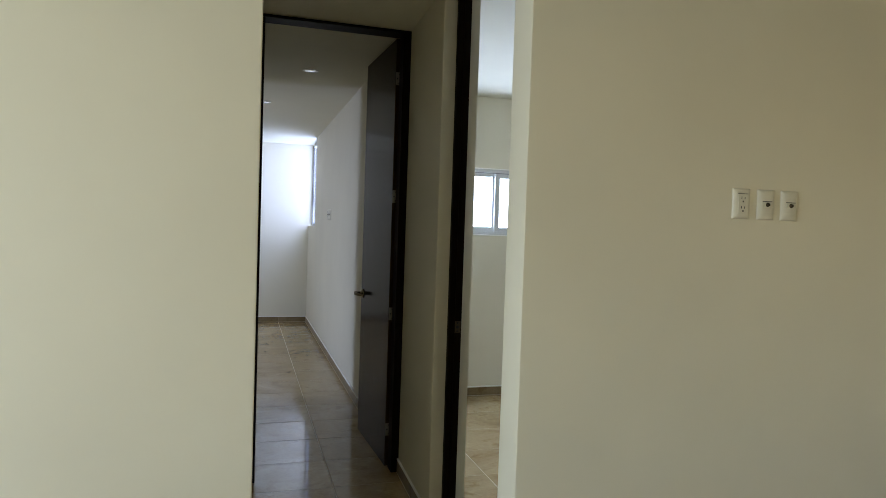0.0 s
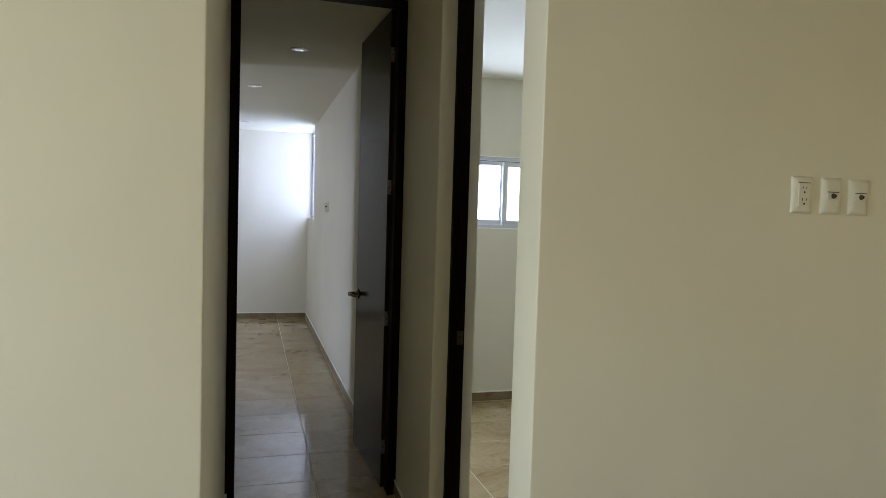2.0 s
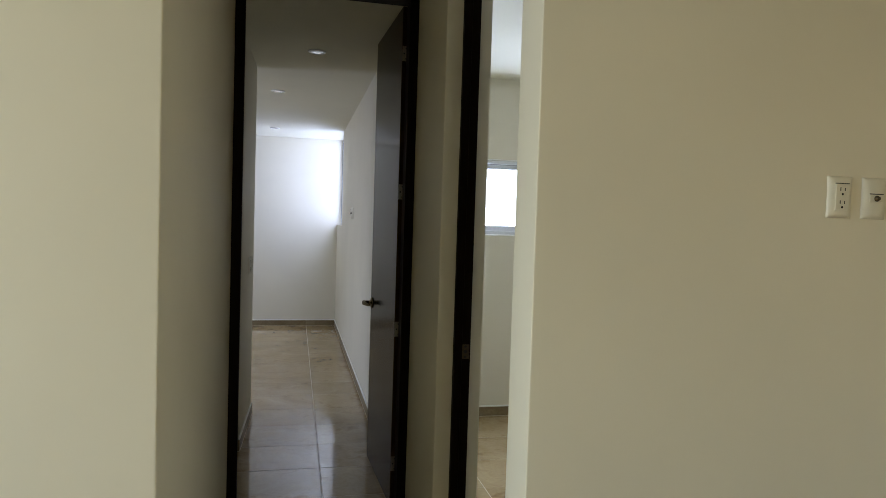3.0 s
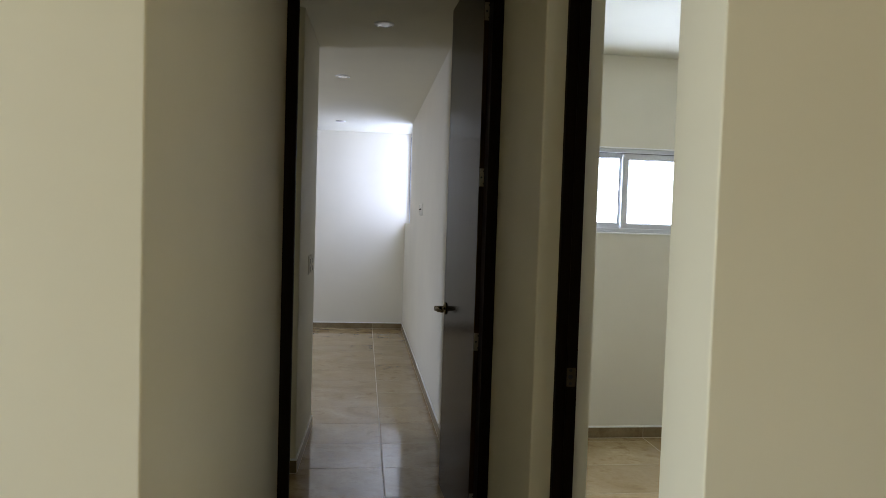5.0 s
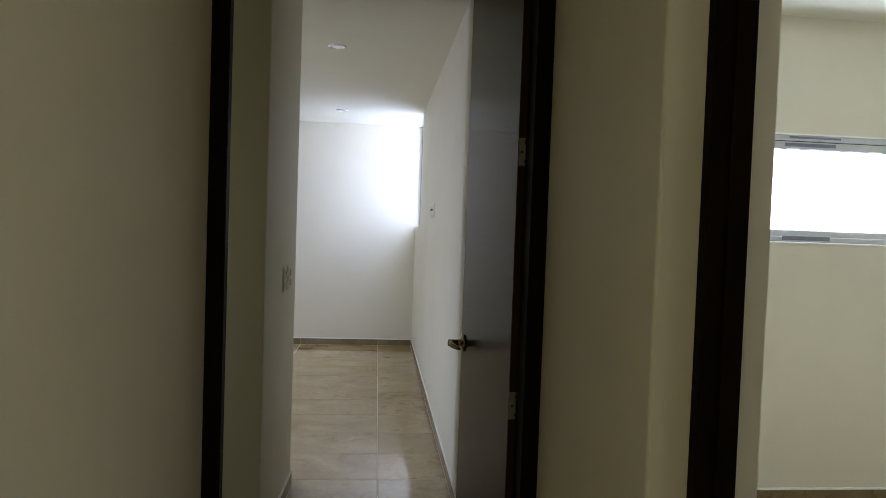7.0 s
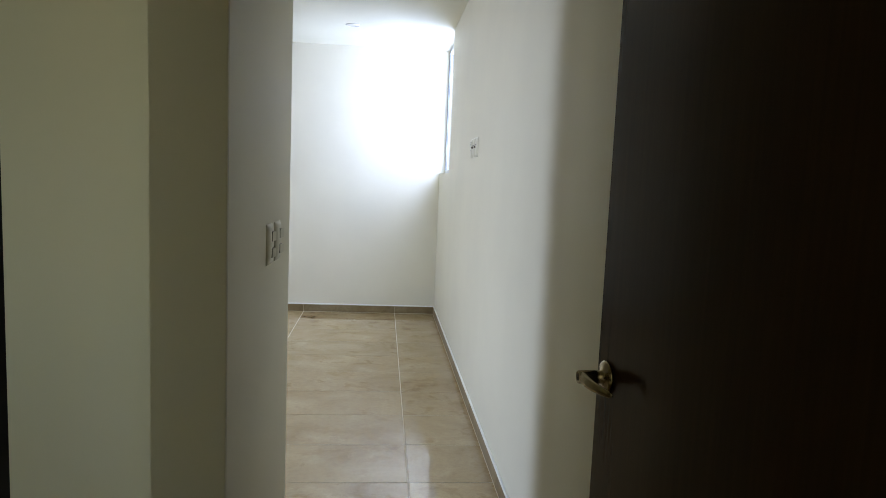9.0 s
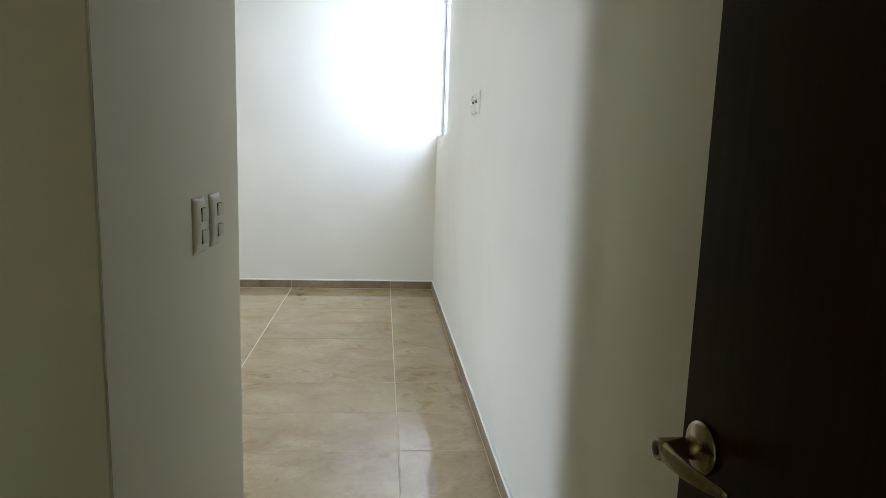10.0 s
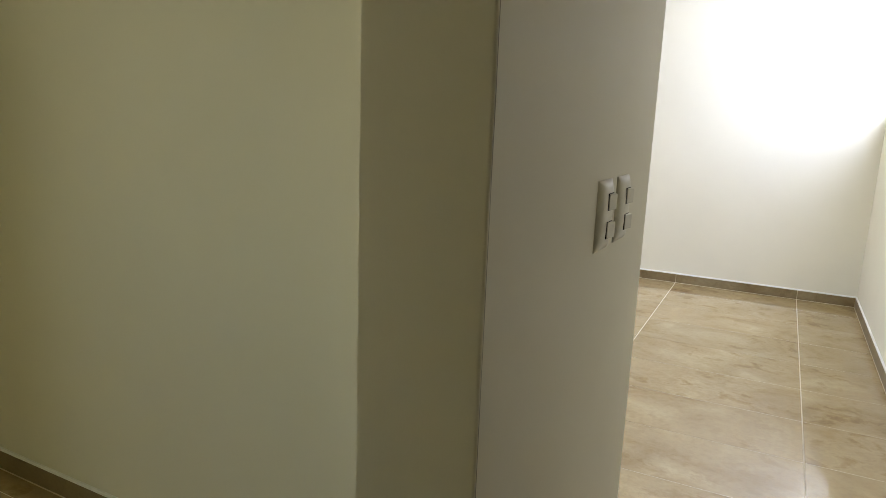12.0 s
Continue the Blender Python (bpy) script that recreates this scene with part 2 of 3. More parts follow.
setting("wall_front_left", soften(boxes(((XW, YF, 0), (XL, YF + .15, H))), [(XL, YF)], .004), WALL, "warm white painted plaster wall beside the passage", "wall")
setting("wall_passage_left", boxes(((XL - .15, YF + .15, 0), (XL, YB, H))), WALL, "white painted side wall of the dim passage", "wall")
setting("wall_front_right", soften(boxes(((XR, YG, 0), (XO, 1.972, H))), [(XR, YG)], .004), WALL, "warm white painted wall with three socket plates", "wall")
XN = .897                      # near end of the wall between the doorways, a little out of square
setting("wall_passage_right", soften(block([(XN, 2.770), (XP, YD), (XP, YB), (1.078, YB), (1.078, 2.770)]), [(XN, 2.770)], .006), WALL, "white painted wall between the two doorways", "wall")
# the opening from x -2.7 to -1.9 is added to let the fill through
setting("wall_vestibule", boxes(((XW, YD, 0), (-2.7, YB, H)), ((-1.9, YD, 0), (XL - .15, YB, H)), ((-2.7, YD, 2.1), (-1.9, YB, H))), WALL, "white painted wall beside the bedroom door", "wall")
setting("wall_bedroom_right", boxes(((XB, YB, 0), (1.078, 8.64, H)), ((XB, 8.64, 0), (1.078, YE, 1.412))), WALL, "long white painted bedroom wall with a corner window", "wall")
setting("wall_bedroom_end", boxes(((XW, YE, 0), (1.3, YE + .15, H))), WALL, "white painted end wall washed by window light", "wall")
P0, P1 = Vector((.022, 4.552)), Vector((.044, 5.378))   # ends of the partition's face, a little out of square


def on_partition(y):
    return P0.x + (P1.x - P0.x) * (y - P0.y) / (P1.y - P0.y)


setting("wall_partition", soften(block([(-.146, 4.556), P0, P1, (-.143, 5.380)]), [P0, P1], .003), WALL, "short white partition wall with two switch plates", "wall")


def corner_crack():
    """A hairline settlement crack that wanders down the partition's edge."""
    bm = bmesh.new()
    rows = []
    for i in range(66):
        z = .09 + i * (H - .095) / 65
        y = P0.y + .0050 + .0012 * noise.noise((3.1, 0, z * 6)) + .0006 * noise.noise((9.7, 0, z * 31))
        w = .0005 + .0009 * abs(noise.noise((1.3, 5, z * 4)))
        x = on_partition(y) + .0006
        rows.append([bm.verts.new((x, y - w, z)), bm.verts.new((x, y + w, z))])
    for a, b in zip(rows, rows[1:]):
        bm.faces.new((a[0], a[1], b[1], b[0]))
    return bm


partition = bpy.data.objects["wall_partition"]
part("crack", corner_crack(), speckled("crack_shadow", (0.27, 0.235, 0.17), 0.9), partition, "hairline crack along the plaster edge")
setting("wall_closet_back", boxes(((XW, 5.125, 0), (-.143, 5.38, H))), WALL, "white painted back wall of the open closet recess", "wall")
W2 = (1.55, 3.75, 1.408, 1.974)   # second room's window: x from, to, z from, to
setting("wall_second_room", boxes(((1.078, Y2, 0), (XO, Y2 + .15, W2[2])), ((1.078, Y2, W2[3]), (XO, Y2 + .15, H)),
        ((1.078, Y2, W2[2]), (W2[0], Y2 + .15, W2[3])), ((W2[1], Y2, W2[2]), (XO, Y2 + .15, W2[3]))), WALL, "white painted wall with a high sliding window", "wall")
setting("wall_second_room_outer", boxes(((XO, YF, 0), (XO + .15, Y2 + .15, H))), WALL, "plain white painted wall", "wall")
setting("wall_living_right", boxes(((XO, YS, 0), (XO + .15, YF, H))), WALL, "plain white painted wall", "wall")
# unseen wall; its opening is added so a sun patch bounces warm light
setting("wall_living_back", boxes(((XW - .15, YS - .15, 0), (2.7, YS, H)), ((3.8, YS - .15, 0), (XO + .15, YS, H)),
        ((2.7, YS - .15, 0), (3.8, YS, .9)), ((2.7, YS - .15, 2.2), (3.8, YS, H))), WALL, "unseen white wall with an opening added for the sun", "wall")


def wall_with_window(name, x0, x1, y0, y1, wy0, wy1, wz0, wz1, label):
    return setting(name, boxes(((x0, y0, 0), (x1, wy0, H)), ((x0, wy1, 0), (x1, y1, H)),
                               ((x0, wy0, 0), (x1, wy1, wz0)), ((x0, wy0, wz1), (x1, wy1, H))), WALL, label, "wall")


wall_with_window("wall_living_left", XW - .15, XW, YS, YF + .15, -.60, 1.60, .60, 2.30, "white painted living room wall with a wide window")
# unseen wall and opening, added for the vestibule fill
wall_with_window("wall_fill_left", XW - .15, XW, YF + .15, 5.25, 2.3, 3.2, 1.0, 2.2, "unseen white wall with a window added for the fill lamp")
wall_with_window("wall_bedroom_left", XW - .15, XW, 5.25, YE + .15, 5.64, 6.40, .40, 2.30, "white painted bedroom wall with a narrow window")

# ---- windows ----


def pane(bm, parent):
    ob = part("pane", bm, GLASS, parent, "clear glass washed out by daylight")
    ob.visible_shadow = False
    return ob


def second_room_window():
    x0, x1, z0, z1 = W2
    y = Y2 + .012
    win = tagged(new("window_1"), "aluminium sliding window set high in the wall", "window", kind="structure")
    win.location = (0, 0, 0)
    f = .028
    part("window_frame", boxes(((x0, y, z1 - f), (x1, y + .075, z1)), ((x0, y, z0), (x1, y + .075, z0 + f)),
                               ((x0, y, z0 + f), (x0 + f, y + .075, z1 - f)), ((x1 - f, y, z0 + f), (x1, y + .075, z1 - f)), bevel=.002), ALU, win)

    def sash(name, xa, xb, ya, left, right, low, high):
        """One framed light between xa and xb: stiles, rails, dark glazing seal and its pane."""
        za, zb = z0 + f - .002, z1 - f + .002
        s = part(name, boxes(((xa, ya, zb - high), (xb, ya + .026, zb)), ((xa, ya, za), (xb, ya + .026, za + low)),
                             ((xa, ya, za + low), (xa + left, ya + .026, zb - high)), ((xb - right, ya, za + low), (xb, ya + .026, zb - high)), bevel=.0015), ALU, win)
        ga, gb, gc, gd, e = xa + left, xb - right, za + low, zb - high, .0035
        part("glazing_seal", boxes(((ga, ya + .004, gd - e), (gb, ya + .012, gd)), ((ga, ya + .004, gc), (gb, ya + .012, gc + e)),
                                   ((ga, ya + .004, gc + e), (ga + e, ya + .012, gd - e)), ((gb - e, ya + .004, gc + e), (gb, ya + .012, gd - e))), SEAL, s)
        pane(boxes(((ga + e, ya + .006, gc), (gb - e, ya + .010, gd))), s)

    # fixed light at the passage side, sliding sash in front of it
    sash("fixed_sash", x0 + f, 2.122, y + .042, .035, .023, .037, .034)
    sash("sliding_sash", 2.106, x1 - f, y + .013, .042, .04, .034, .044)
    for z in (z0 + f + .012, z1 - f - .028):
        part("latch", boxes(((2.112, y + .007, z), (2.130, y + .0135, z + .016)), bevel=.001), ALU, win)
    # short blue-grey segments on the upper track, sash rail and lower track
    part("dark_strip", boxes(((2.635, y - .003, z1 - .017), (2.925, y + .0005, z1 - .006))), BLUEGREY, win, "dark strip over part of the upper track")
    part("dark_strip", boxes(((2.62, y + .009, z1 - f - .030), (2.905, y + .0135, z1 - f - .012))), BLUEGREY, win, "dark strip over part of the sash rail")
    part("dark_strip", boxes(((2.62, y - .003, z0 + .008), (2.89, y + .0005, z0 + .030))), BLUEGREY, win, "dark strip over part of the lower track")
    part("seam", boxes(((x0 + f, y + .0105, z1 - f - .004), (x1 - f, y + .0135, z1 - f - .001))), SEAL, win)
    part("reveal_bead", boxes(((x0, Y2 - .004, z1), (x1, Y2 + .004, z1 + .008))), CAULK, win)
    part("window_sill", boxes(((x0 - .01, Y2 - .006, z0 - .010), (x1 + .01, Y2 + .02, z0)), bevel=.002), CAULK, win)


second_room_window()


def corner_window():
    win = tagged(new("window_2"), "tall aluminium window tucked into the room corner", "window", kind="structure")
    x, y0, y1, z0, z1 = .966, 8.64, YE, 1.412, H
    part("window_frame", boxes(((x, y0, z0), (x + .05, y0 + .03, z1 - .002)), ((x, y1 - .03, z0), (x + .05, y1, z1 - .002)),
                               ((x, y0 + .03, z0), (x + .05, y1 - .03, z0 + .035)), ((x, y0 + .03, z1 - .04), (x + .05, y1 - .03, z1 - .002)), bevel=.002), ALU, win)
    m = (y0 + y1) / 2
    part("mullion", boxes(((x + .005, m - .022, z0 + .035), (x + .045, m + .022, z1 - .04)), bevel=.002), ALU, win)
    pane(boxes(((x + .022, y0 + .03, z0 + .035), (x + .026, m - .022, z1 - .04))), win)
    pane(boxes(((x + .022, m + .022, z0 + .035), (x + .026, y1 - .03, z1 - .04))), win)
    part("gasket", boxes(((x - .003, y1 - .034, z0 + .04), (x, y1 - .028, z1 - .045))), SEAL, win)
    part("gasket", boxes(((x + .0265, y1 - .034, z0 + .036), (x + .0345, y1 - .0305, z1 - .045))), SEAL, win)
    part("gasket", boxes(((x + .0080, y1 - .034, z0 + .036), (x + .0115, y1 - .0305, z1 - .045))), SEAL, win)
    part("gasket", boxes(((x - .003, y0 + .026, z0 + .04), (x, y0 + .032, z1 - .045))), BLUEGREY, win)


corner_window()


def plain_window(name, label, y0, y1, z0, z1, split):
    win = tagged(new(name), label, "window", kind="structure")
    x = XW - .06
    part("window_frame", boxes(((x + .01, y0, z0), (x + .05, y1, z0 + .04)), ((x + .01, y0, z1 - .04), (x + .05, y1, z1)),
                               ((x + .01, y0, z0 + .04), (x + .05, y0 + .04, z1 - .04)), ((x + .01, y1 - .04, z0 + .04), (x + .05, y1, z1 - .04)), bevel=.002), ALU, win)
    if split:
        m = (y0 + y1) / 2
        part("mullion", boxes(((x + .012, m - .03, z0 + .04), (x + .048, m + .03, z1 - .04)), bevel=.002), ALU, win)


plain_window("window_3", "wide aluminium window of the living room", -.60, 1.60, .60, 2.30, True)
# unseen frame around the opening added for the sun patch
win = tagged(new("window_6"), "unseen aluminium window added to let sun into the living room", "window", kind="structure")
part("window_frame", boxes(((2.7, YS - .06, .9), (3.8, YS - .02, .94)), ((2.7, YS - .06, 2.16), (3.8, YS - .02, 2.2)),
                           ((2.7, YS - .06, .94), (2.74, YS - .02, 2.16)), ((3.76, YS - .06, .94), (3.8, YS - .02, 2.16)), bevel=.002), ALU, win)
plain_window("window_4", "narrow aluminium window of the bedroom", 5.64, 6.40, .40, 2.30, False)
# unseen frame, added to go with the vestibule fill
plain_window("window_5", "unseen aluminium window added around the vestibule fill lamp", 2.3, 3.2, 1.0, 2.2, False)

# ---- doors ----


def door_leaf(door, m):
    """A full-height leaf with its hinges and lever handle, hung at m and reaching along its y axis."""
    bm = boxes(((0, 0, .008), (.040, .750, 2.565)), bevel=.0015)
    bm.transform(m)
    leaf = part("leaf", bm, DOORWOOD, door, "dark wood veneer door leaf")
    for z in (.23, .93, 1.633, 2.33):
        bm = boxes(((.001, -.0025, z - .038), (.034, .0005, z + .038)), bevel=.0008)
        bm.transform(m)
        hinge = part("hinge", bm, HINGE, leaf, "satin steel butt hinge")
        bm = lathe([(0, -.038), (.006, -.038), (.006, .038), (0, .038)], pose(.040, -.004, z), 14)
        bm.transform(m)
        bmesh.ops.recalc_face_normals(bm, faces=bm.faces)
        part("knuckle", bm, HINGE, hinge, smooth=True)
        bm = bmesh.new()
        for dx, dz in ((.020, .026), (.010, 0), (.020, -.026)):
            s = lathe([(0, .0006), (.0036, .0004), (.0042, 0)], m @ pose(dx, -.0026, z + dz, 90), 12)
            me = mesh_of("screw_tmp", s, BLACK)
            bm.from_mesh(me)
            bpy.data.meshes.remove(me)
        part("screw_hole", bm, BLACK, hinge)
    # lever handle
    a = m @ pose(0, .699, .980, 0, -90, 0)
    handle = part("lever_handle", lathe([(0, 0), (.0315, 0), (.0325, .003), (.0315, .0065), (.027, .009), (.017, .0105), (.0135, .014), (.0125, .024)], a, 40), BRASS, leaf, "satin nickel lever handle with keyhole", True)
    part("hub", lathe([(.0125, .023), (.0135, .026), (.0135, .057), (.0120, .0605), (.0085, .0615), (.0082, .060), (0, .0595)], a, 32), BRASS, handle, smooth=True)
    part("keyhole", lathe([(.0062, .0596), (.0062, .0618), (.005, .0622), (0, .0618)], a, 24), STEEL, handle, smooth=True)
    part("key_slot", boxes(((-.001, -.0035, .0619), (.001, .0035, .0626))), BLACK, handle).matrix_local = a
    bm = bmesh.new()
    rings = []
    n = 16
    for i in range(n + 1):
        s = i / n
        along = .002 - .106 * s
        out = .052 + .004 * math.sin(s * math.pi) - .020 * s * s
        half = .0122 * (1 - .50 * s * s) * (1 if i < n else .45)
        thick = .0085 * (1 - .5 * s) * (1 if i < n else .45)
        drop = -.004 * s * s
        rings.append([bm.verts.new(m @ Vector((-(out + thick * math.cos(q)), .699 + along, .980 + drop + half * math.sin(q)))) for q in [2 * math.pi * k / 14 for k in range(14)]])
    for p, q in zip(rings, rings[1:]):
        for k in range(14):
            bm.faces.new((p[k], p[(k + 1) % 14], q[(k + 1) % 14], q[k]))
    bm.faces.new(rings[0])
    bm.faces.new(rings[-1][::-1])
    bmesh.ops.recalc_face_normals(bm, faces=bm.faces)
    part("lever", bm, BRASS, handle, smooth=True)
    return leaf


def bedroom_door():
    door = tagged(new("door_1"), "dark espresso wooden door standing wide open", "door", kind="structure")
    door.location = (0, 0, 0)
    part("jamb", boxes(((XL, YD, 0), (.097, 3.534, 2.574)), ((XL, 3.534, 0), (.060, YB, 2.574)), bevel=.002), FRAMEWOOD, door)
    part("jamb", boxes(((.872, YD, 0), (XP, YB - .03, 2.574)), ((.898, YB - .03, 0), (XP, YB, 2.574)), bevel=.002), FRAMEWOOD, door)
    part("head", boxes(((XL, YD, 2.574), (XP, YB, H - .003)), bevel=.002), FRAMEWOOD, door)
    door_leaf(door, pose(.852, 3.592, 0, 0, 0, 2.9))   # swung a little past square
    return door


bedroom_door()


def second_doorway():
    door = tagged(new("door_2"), "dark espresso wooden door, its unseen leaf placed to dim the passage", "door", kind="structure")
    x0, x1 = .962, 1.025
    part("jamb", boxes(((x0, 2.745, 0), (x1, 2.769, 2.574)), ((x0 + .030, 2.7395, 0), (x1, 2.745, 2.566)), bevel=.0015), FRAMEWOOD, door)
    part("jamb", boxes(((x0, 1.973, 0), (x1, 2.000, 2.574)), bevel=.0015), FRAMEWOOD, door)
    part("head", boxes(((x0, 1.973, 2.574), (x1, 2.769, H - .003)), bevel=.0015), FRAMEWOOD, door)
    strike = part("strike_plate", boxes(((.992, 2.7365, .953), (1.020, 2.7395, 1.010)), bevel=.001), STEEL, door, "tarnished brass strike plate")
    for z, r in ((.962, .0050), (.982, .0075), (1.002, .0050)):
        part("screw_hole" if r < .005 else "latch_hole", lathe([(r, 0), (r * .9, .0006), (0, .0004)], pose(1.004, 2.7364, z, 90), 16), BLACK, strike)
    door_leaf(door, pose(1.036, 2.062, 0, 0, 0, -88))   # unseen leaf implied by the strike plate, folded back to dim the passage wall


second_doorway()

# ---- socket and switch plates ----


def plate_body(w, h, d):
    """A pillow-shaped cover plate, wider at its rim, in its own x z plane facing -y."""
    bm = bmesh.new()
    nu, nv = 14, 20
    grid = []
    for j in range(nv + 1):
        v = -1 + 2 * j / nv
        row = []
        for i in range(nu + 1):
            u = -1 + 2 * i / nu
            fu, fv = 1 - abs(u) ** 3.2, 1 - abs(v) ** 4
            lift = d * (max(0, fu) ** .55) * (.35 + .65 * max(0, fv) ** .6)
            if abs(u) == 1 or abs(v) == 1:
                lift = .002
            waist = 1 - .03 * (1 - v * v)
            row.append(bm.verts.new((u * w / 2 * waist, -lift, v * h / 2)))
        grid.append(row)
    for j in range(nv):
        for i in range(nu):
            bm.faces.new((grid[j][i], grid[j][i + 1], grid[j + 1][i + 1], grid[j + 1][i]))
    rim = [e for e in bm.edges if e.is_boundary]
    made = bmesh.ops.extrude_edge_only(bm, edges=rim)
    for v in made["geom"]:
        if isinstance(v, bmesh.types.BMVert):
            v.co.y = 0
    bmesh.ops.recalc_face_normals(bm, faces=bm.faces)
    return bm


PW, PH, PD = .081, .116, .0125


def socket_plate(m):
    p = tagged(part("socket_plate", plate_body(PW, PH, PD), PLASTIC, smooth=True), "white double socket outlet plate on the wall", "socket", "wall plates")
    ins = part("socket_insert", boxes(((-.0215, -PD - .0012, -.036), (.0215, -PD + .004, .036)), bevel=.001), INSERT, p)
    part("seam", boxes(((-.0225, -PD - .0004, .0365), (.0225, -PD + .004, .0385))), BLACK, ins)
    part("seam", boxes(((-.0225, -PD - .0004, -.0382), (.0225, -PD + .004, -.0368))), INSERT, ins)
    for z in (.018, -.018):
        y0, y1 = -PD - .0017, -PD - .0010
        part("slot", boxes(((-.0085, y0, z - .001), (-.0060, y1, z + .0085))), BLACK, ins)
        part("slot", boxes(((.0060, y0, z - .001), (.0085, y1, z + .0075))), BLACK, ins)
        part("earth_hole", lathe([(.0034, 0), (.0034, .0006), (0, .0007)], pose(0, y1, z - .010, 90), 14), BLACK, ins)
    p.matrix_world = m
    return p


def aerial_plate(m):
    p = tagged(part("aerial_plate", plate_body(PW, PH, PD), PLASTIC, smooth=True), "white aerial outlet plate on the wall", "aerial socket", "wall plates")
    ins = part("aerial_insert", boxes(((-.0225, -PD - .001, -.011), (.0225, -PD + .004, .011)), bevel=.001), INSERT, p)
    part("seam", boxes(((-.0225, -PD - .0006, .0112), (.0225, -PD + .004, .0136))), BLACK, ins)
    part("connector", lathe([(.0085, 0), (.0085, .0015), (.0058, .002), (.0058, .008), (.0046, .009), (.0036, .009), (.0034, .004), (0, .004)], pose(0, -PD - .0008, 0, 90), 18), STEEL, ins, "brass coaxial connector", True)
    part("connector_hole", lathe([(.0034, .0042), (0, .0046)], pose(0, -PD - .0008, 0, 90), 14), BLACK, ins)
    p.matrix_world = m
    return p


def switch_plate(m):
    p = tagged(part("switch_plate", plate_body(PW, PH + .004, PD), PLASTIC, smooth=True), "white plate with two rocker light switches", "light switch", "wall plates")
    for z, tilt in ((.024, -12), (-.024, -13)):
        part("rocker_gap", boxes(((-.0125, -PD - .0006, z - .0146), (.0166, -PD + .004, z + .0146))), BLACK, p)
        bm = boxes(((-.0135, -.0040, -.0135), (.0135, .006, .0135)), bevel=.0014, segments=2)
        bm.transform(pose(.002, -PD - .001, z, 0, 0, tilt))
        part("rocker", bm, INSERT, p)
    p.matrix_world = m
    return p


for i, x in enumerate((1.816, 1.930, 2.042)):
    (socket_plate if i == 0 else aerial_plate)(pose(x, YG, 1.587))
for i, y in enumerate((7.175, 7.072, 6.965)):
    (socket_plate if i == 0 else aerial_plate)(pose(XB, y, 1.555, 0, 0, -90))
lean = math.degrees(math.atan2(P0.x - P1.x, P1.y - P0.y))
for y in (5.018, 5.140):
    switch_plate(pose(on_partition(y), y, 1.144, 0, 0, 90 + lean))

# ---- recessed downlights ----


def downlight(x, y):
    m = pose(x, y, H, 180)
    d = tagged(new("downlight"), "white recessed ceiling downlight, switched off", "downlight", "recessed downlights")
    d.matrix_world = m
    part("trim_ring", lathe([(.046, .0062), (.048, .0082), (.052, .0086), (.0565, .0070), (.0595, .0036), (.060, 0)], Matrix(), 40), LAMPWHITE, d, smooth=True)
    part("lens", lathe([(.0462, .0062), (.0455, .0068), (.030, .0074), (0, .0076)], Matrix(), 40), LENS, d, smooth=True)
    return d


for x, y in ((.458, 4.755), (.170, 6.243), (.072, 8.694), (2.19, 4.337)):
    downlight(x, y)

# ---- baseboards and floor tiles ----
TX, TY, JX, JY, GAP, GAPY = .90, .42, .517, 6.712, .0045, .0026
BH, BT = .072, .010


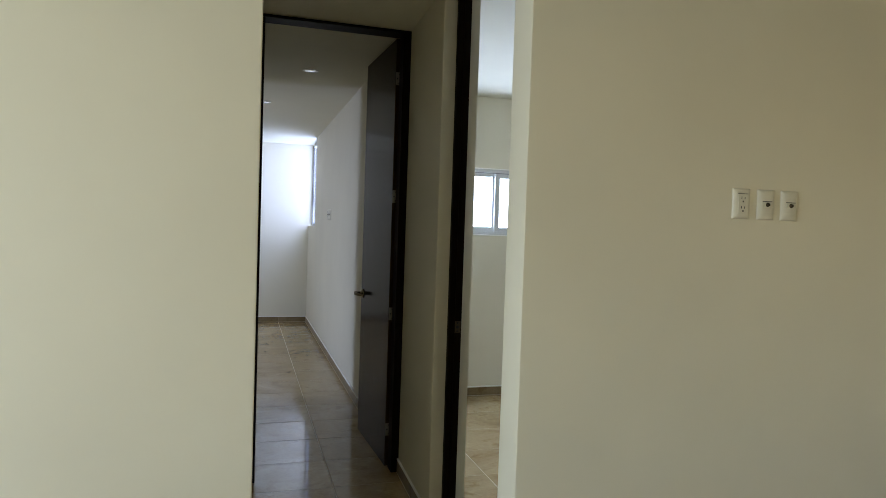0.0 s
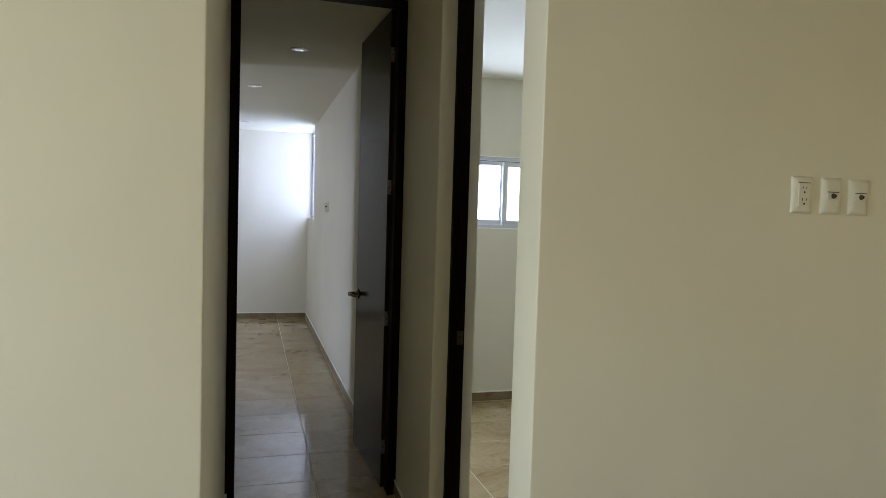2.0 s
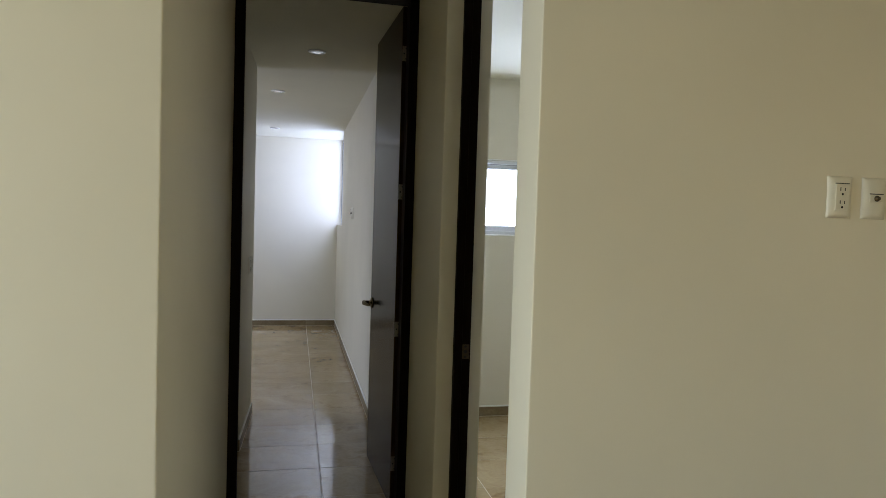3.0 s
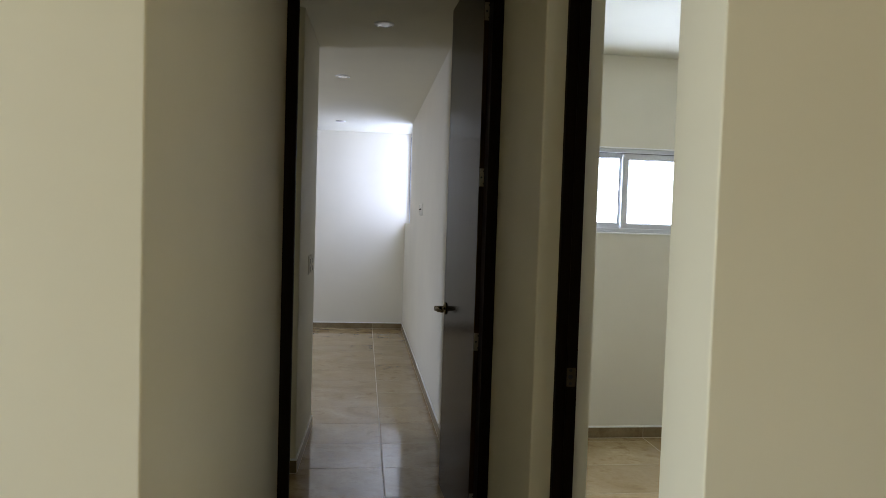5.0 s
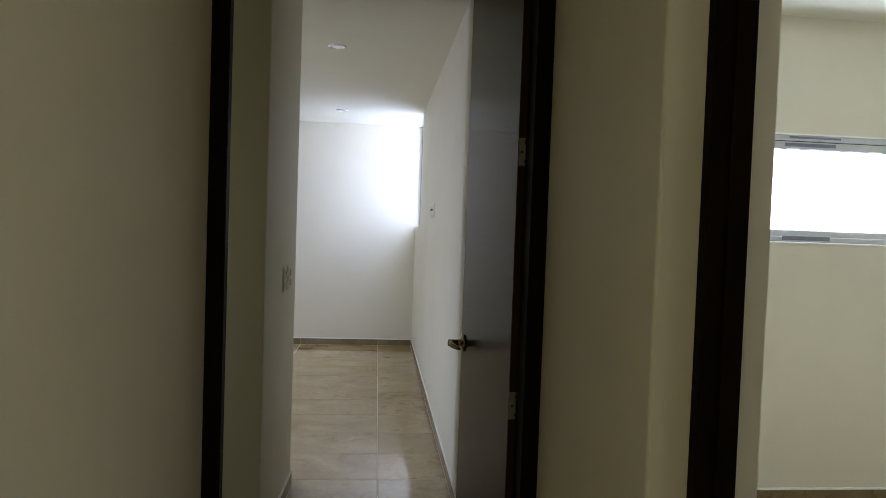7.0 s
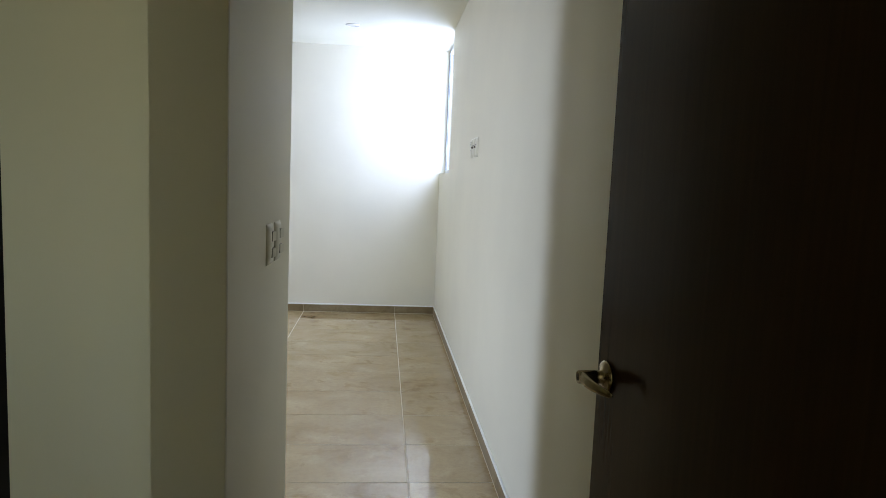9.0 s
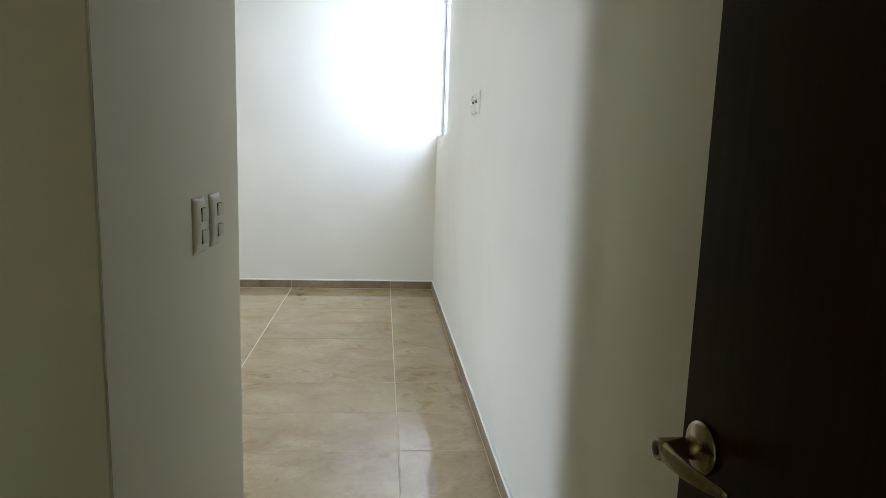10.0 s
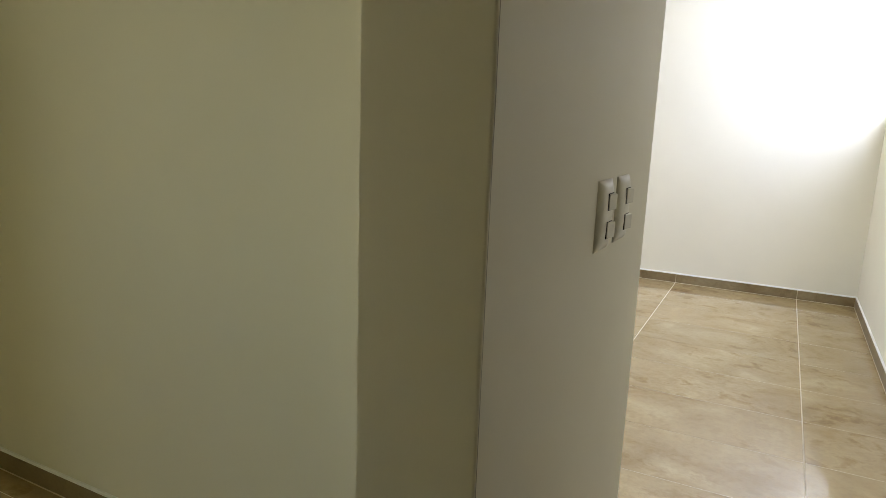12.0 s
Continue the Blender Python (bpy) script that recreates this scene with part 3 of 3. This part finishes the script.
def baseboard(a, b, n):
    """A row of cut tiles at the foot of a wall, from a to b, facing n, with a bead of white caulk on top."""
    a, b, n = Vector((*a, 0)), Vector((*b, 0)), Vector((*n, 0))
    along = (b - a).normalized()
    axis = 0 if abs(along.x) > .5 else 1
    rot = math.atan2(along.y, along.x)
    frame_m = Matrix.Translation(a) @ Matrix.Rotation(rot, 4, 'Z')
    side = 1 if (Matrix.Rotation(rot, 3, 'Z') @ Vector((0, 1, 0))).dot(n) > 0 else -1
    length = (b - a).length
    bm = boxes(((0, 0, BH), (length, side * (BT + .001), BH + .011)), bevel=.002)
    run = tagged(part("baseboard", bm, CAULK), "brown tile baseboard with a white caulk line", "baseboard", kind="structure")
    run.matrix_world = frame_m
    part("grout_backing", boxes(((0, 0, .0025), (length, side * (BT - .003), BH)), ((0, 0, -.0008), (length, side * (BT + .0022), .0015))), GROUT, run)
    step, first = (TX, JX) if axis == 0 else (TX, JY)
    s0, s1 = sorted((a[axis], b[axis]))
    cuts = [s0] + [first + k * step for k in range(-14, 14) if s0 + .03 < first + k * step < s1 - .03] + [s1]
    for c0, c1 in zip(cuts, cuts[1:]):
        p0, p1 = (c0 - a[axis]) * (1 if along[axis] > 0 else -1), (c1 - a[axis]) * (1 if along[axis] > 0 else -1)
        p0, p1 = min(p0, p1) + .0012, max(p0, p1) - .0012
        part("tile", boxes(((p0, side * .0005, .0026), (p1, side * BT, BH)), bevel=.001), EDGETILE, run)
    return run


baseboard((XB, YB), (XB, YE), (-1, 0))
baseboard((XB - BT, YE), (XW, YE), (0, -1))
baseboard(P0, P1, (1, 0))
baseboard((-.146, 4.556), (P0.x + BT, P0.y), (0, -1))
baseboard((XW, 5.125), (-.143, 5.125), (0, -1))
baseboard((XN, 2.778), (XP, YD), (-1, 0))
baseboard((XL, YF), (XL, YD), (1, 0))
baseboard((1.078, Y2), (XO, Y2), (0, -1))
baseboard((1.078, 2.775), (1.078, Y2 - BT), (1, 0))
baseboard((XW, YF), (XL + BT, YF), (0, -1))
baseboard((XR - BT, YG), (XO, YG), (0, -1))
baseboard((-.146, 4.556), (-.143, 5.125 - BT), (-1, 0))
baseboard((-.143, 5.38), (XW, 5.38), (0, 1))


def floor_tile(x0, x1, y0, y1):
    bm = boxes(((x0 + GAP / 2, y0 + GAPY / 2, -.009), (x1 - GAP / 2, y1 - GAPY / 2, 0)), bevel=.0006)
    return mesh_of("tile", bm, TILE)


lay = random.Random(7)
whole_tile = floor_tile(-TX / 2, TX / 2, -TY / 2, TY / 2)
for ix in range(-5, 5):
    for iy in range(-25, 8):
        cx, cy = JX + (ix + .5) * TX, JY + (iy + .5) * TY
        right = XO + .1 if cy - TY / 2 < Y2 else 1.07
        x0, x1 = max(cx - TX / 2, XW - .1), min(cx + TX / 2, right)
        y0, y1 = max(cy - TY / 2, YS - .1), min(cy + TY / 2, YE + .1)
        if x1 - x0 < .05 or y1 - y0 < .03:
            continue
        cut = x1 - x0 < TX - .001 or y1 - y0 < TY - .001
        t = new("tile", floor_tile(x0 - cx, x1 - cx, y0 - cy, y1 - cy) if cut else whole_tile)
        t.parent = floor
        t.location = (cx, cy, 0)
        t.rotation_euler = (lay.uniform(-.0014, .0014), lay.uniform(-.0010, .0010), 0)   # laid by hand
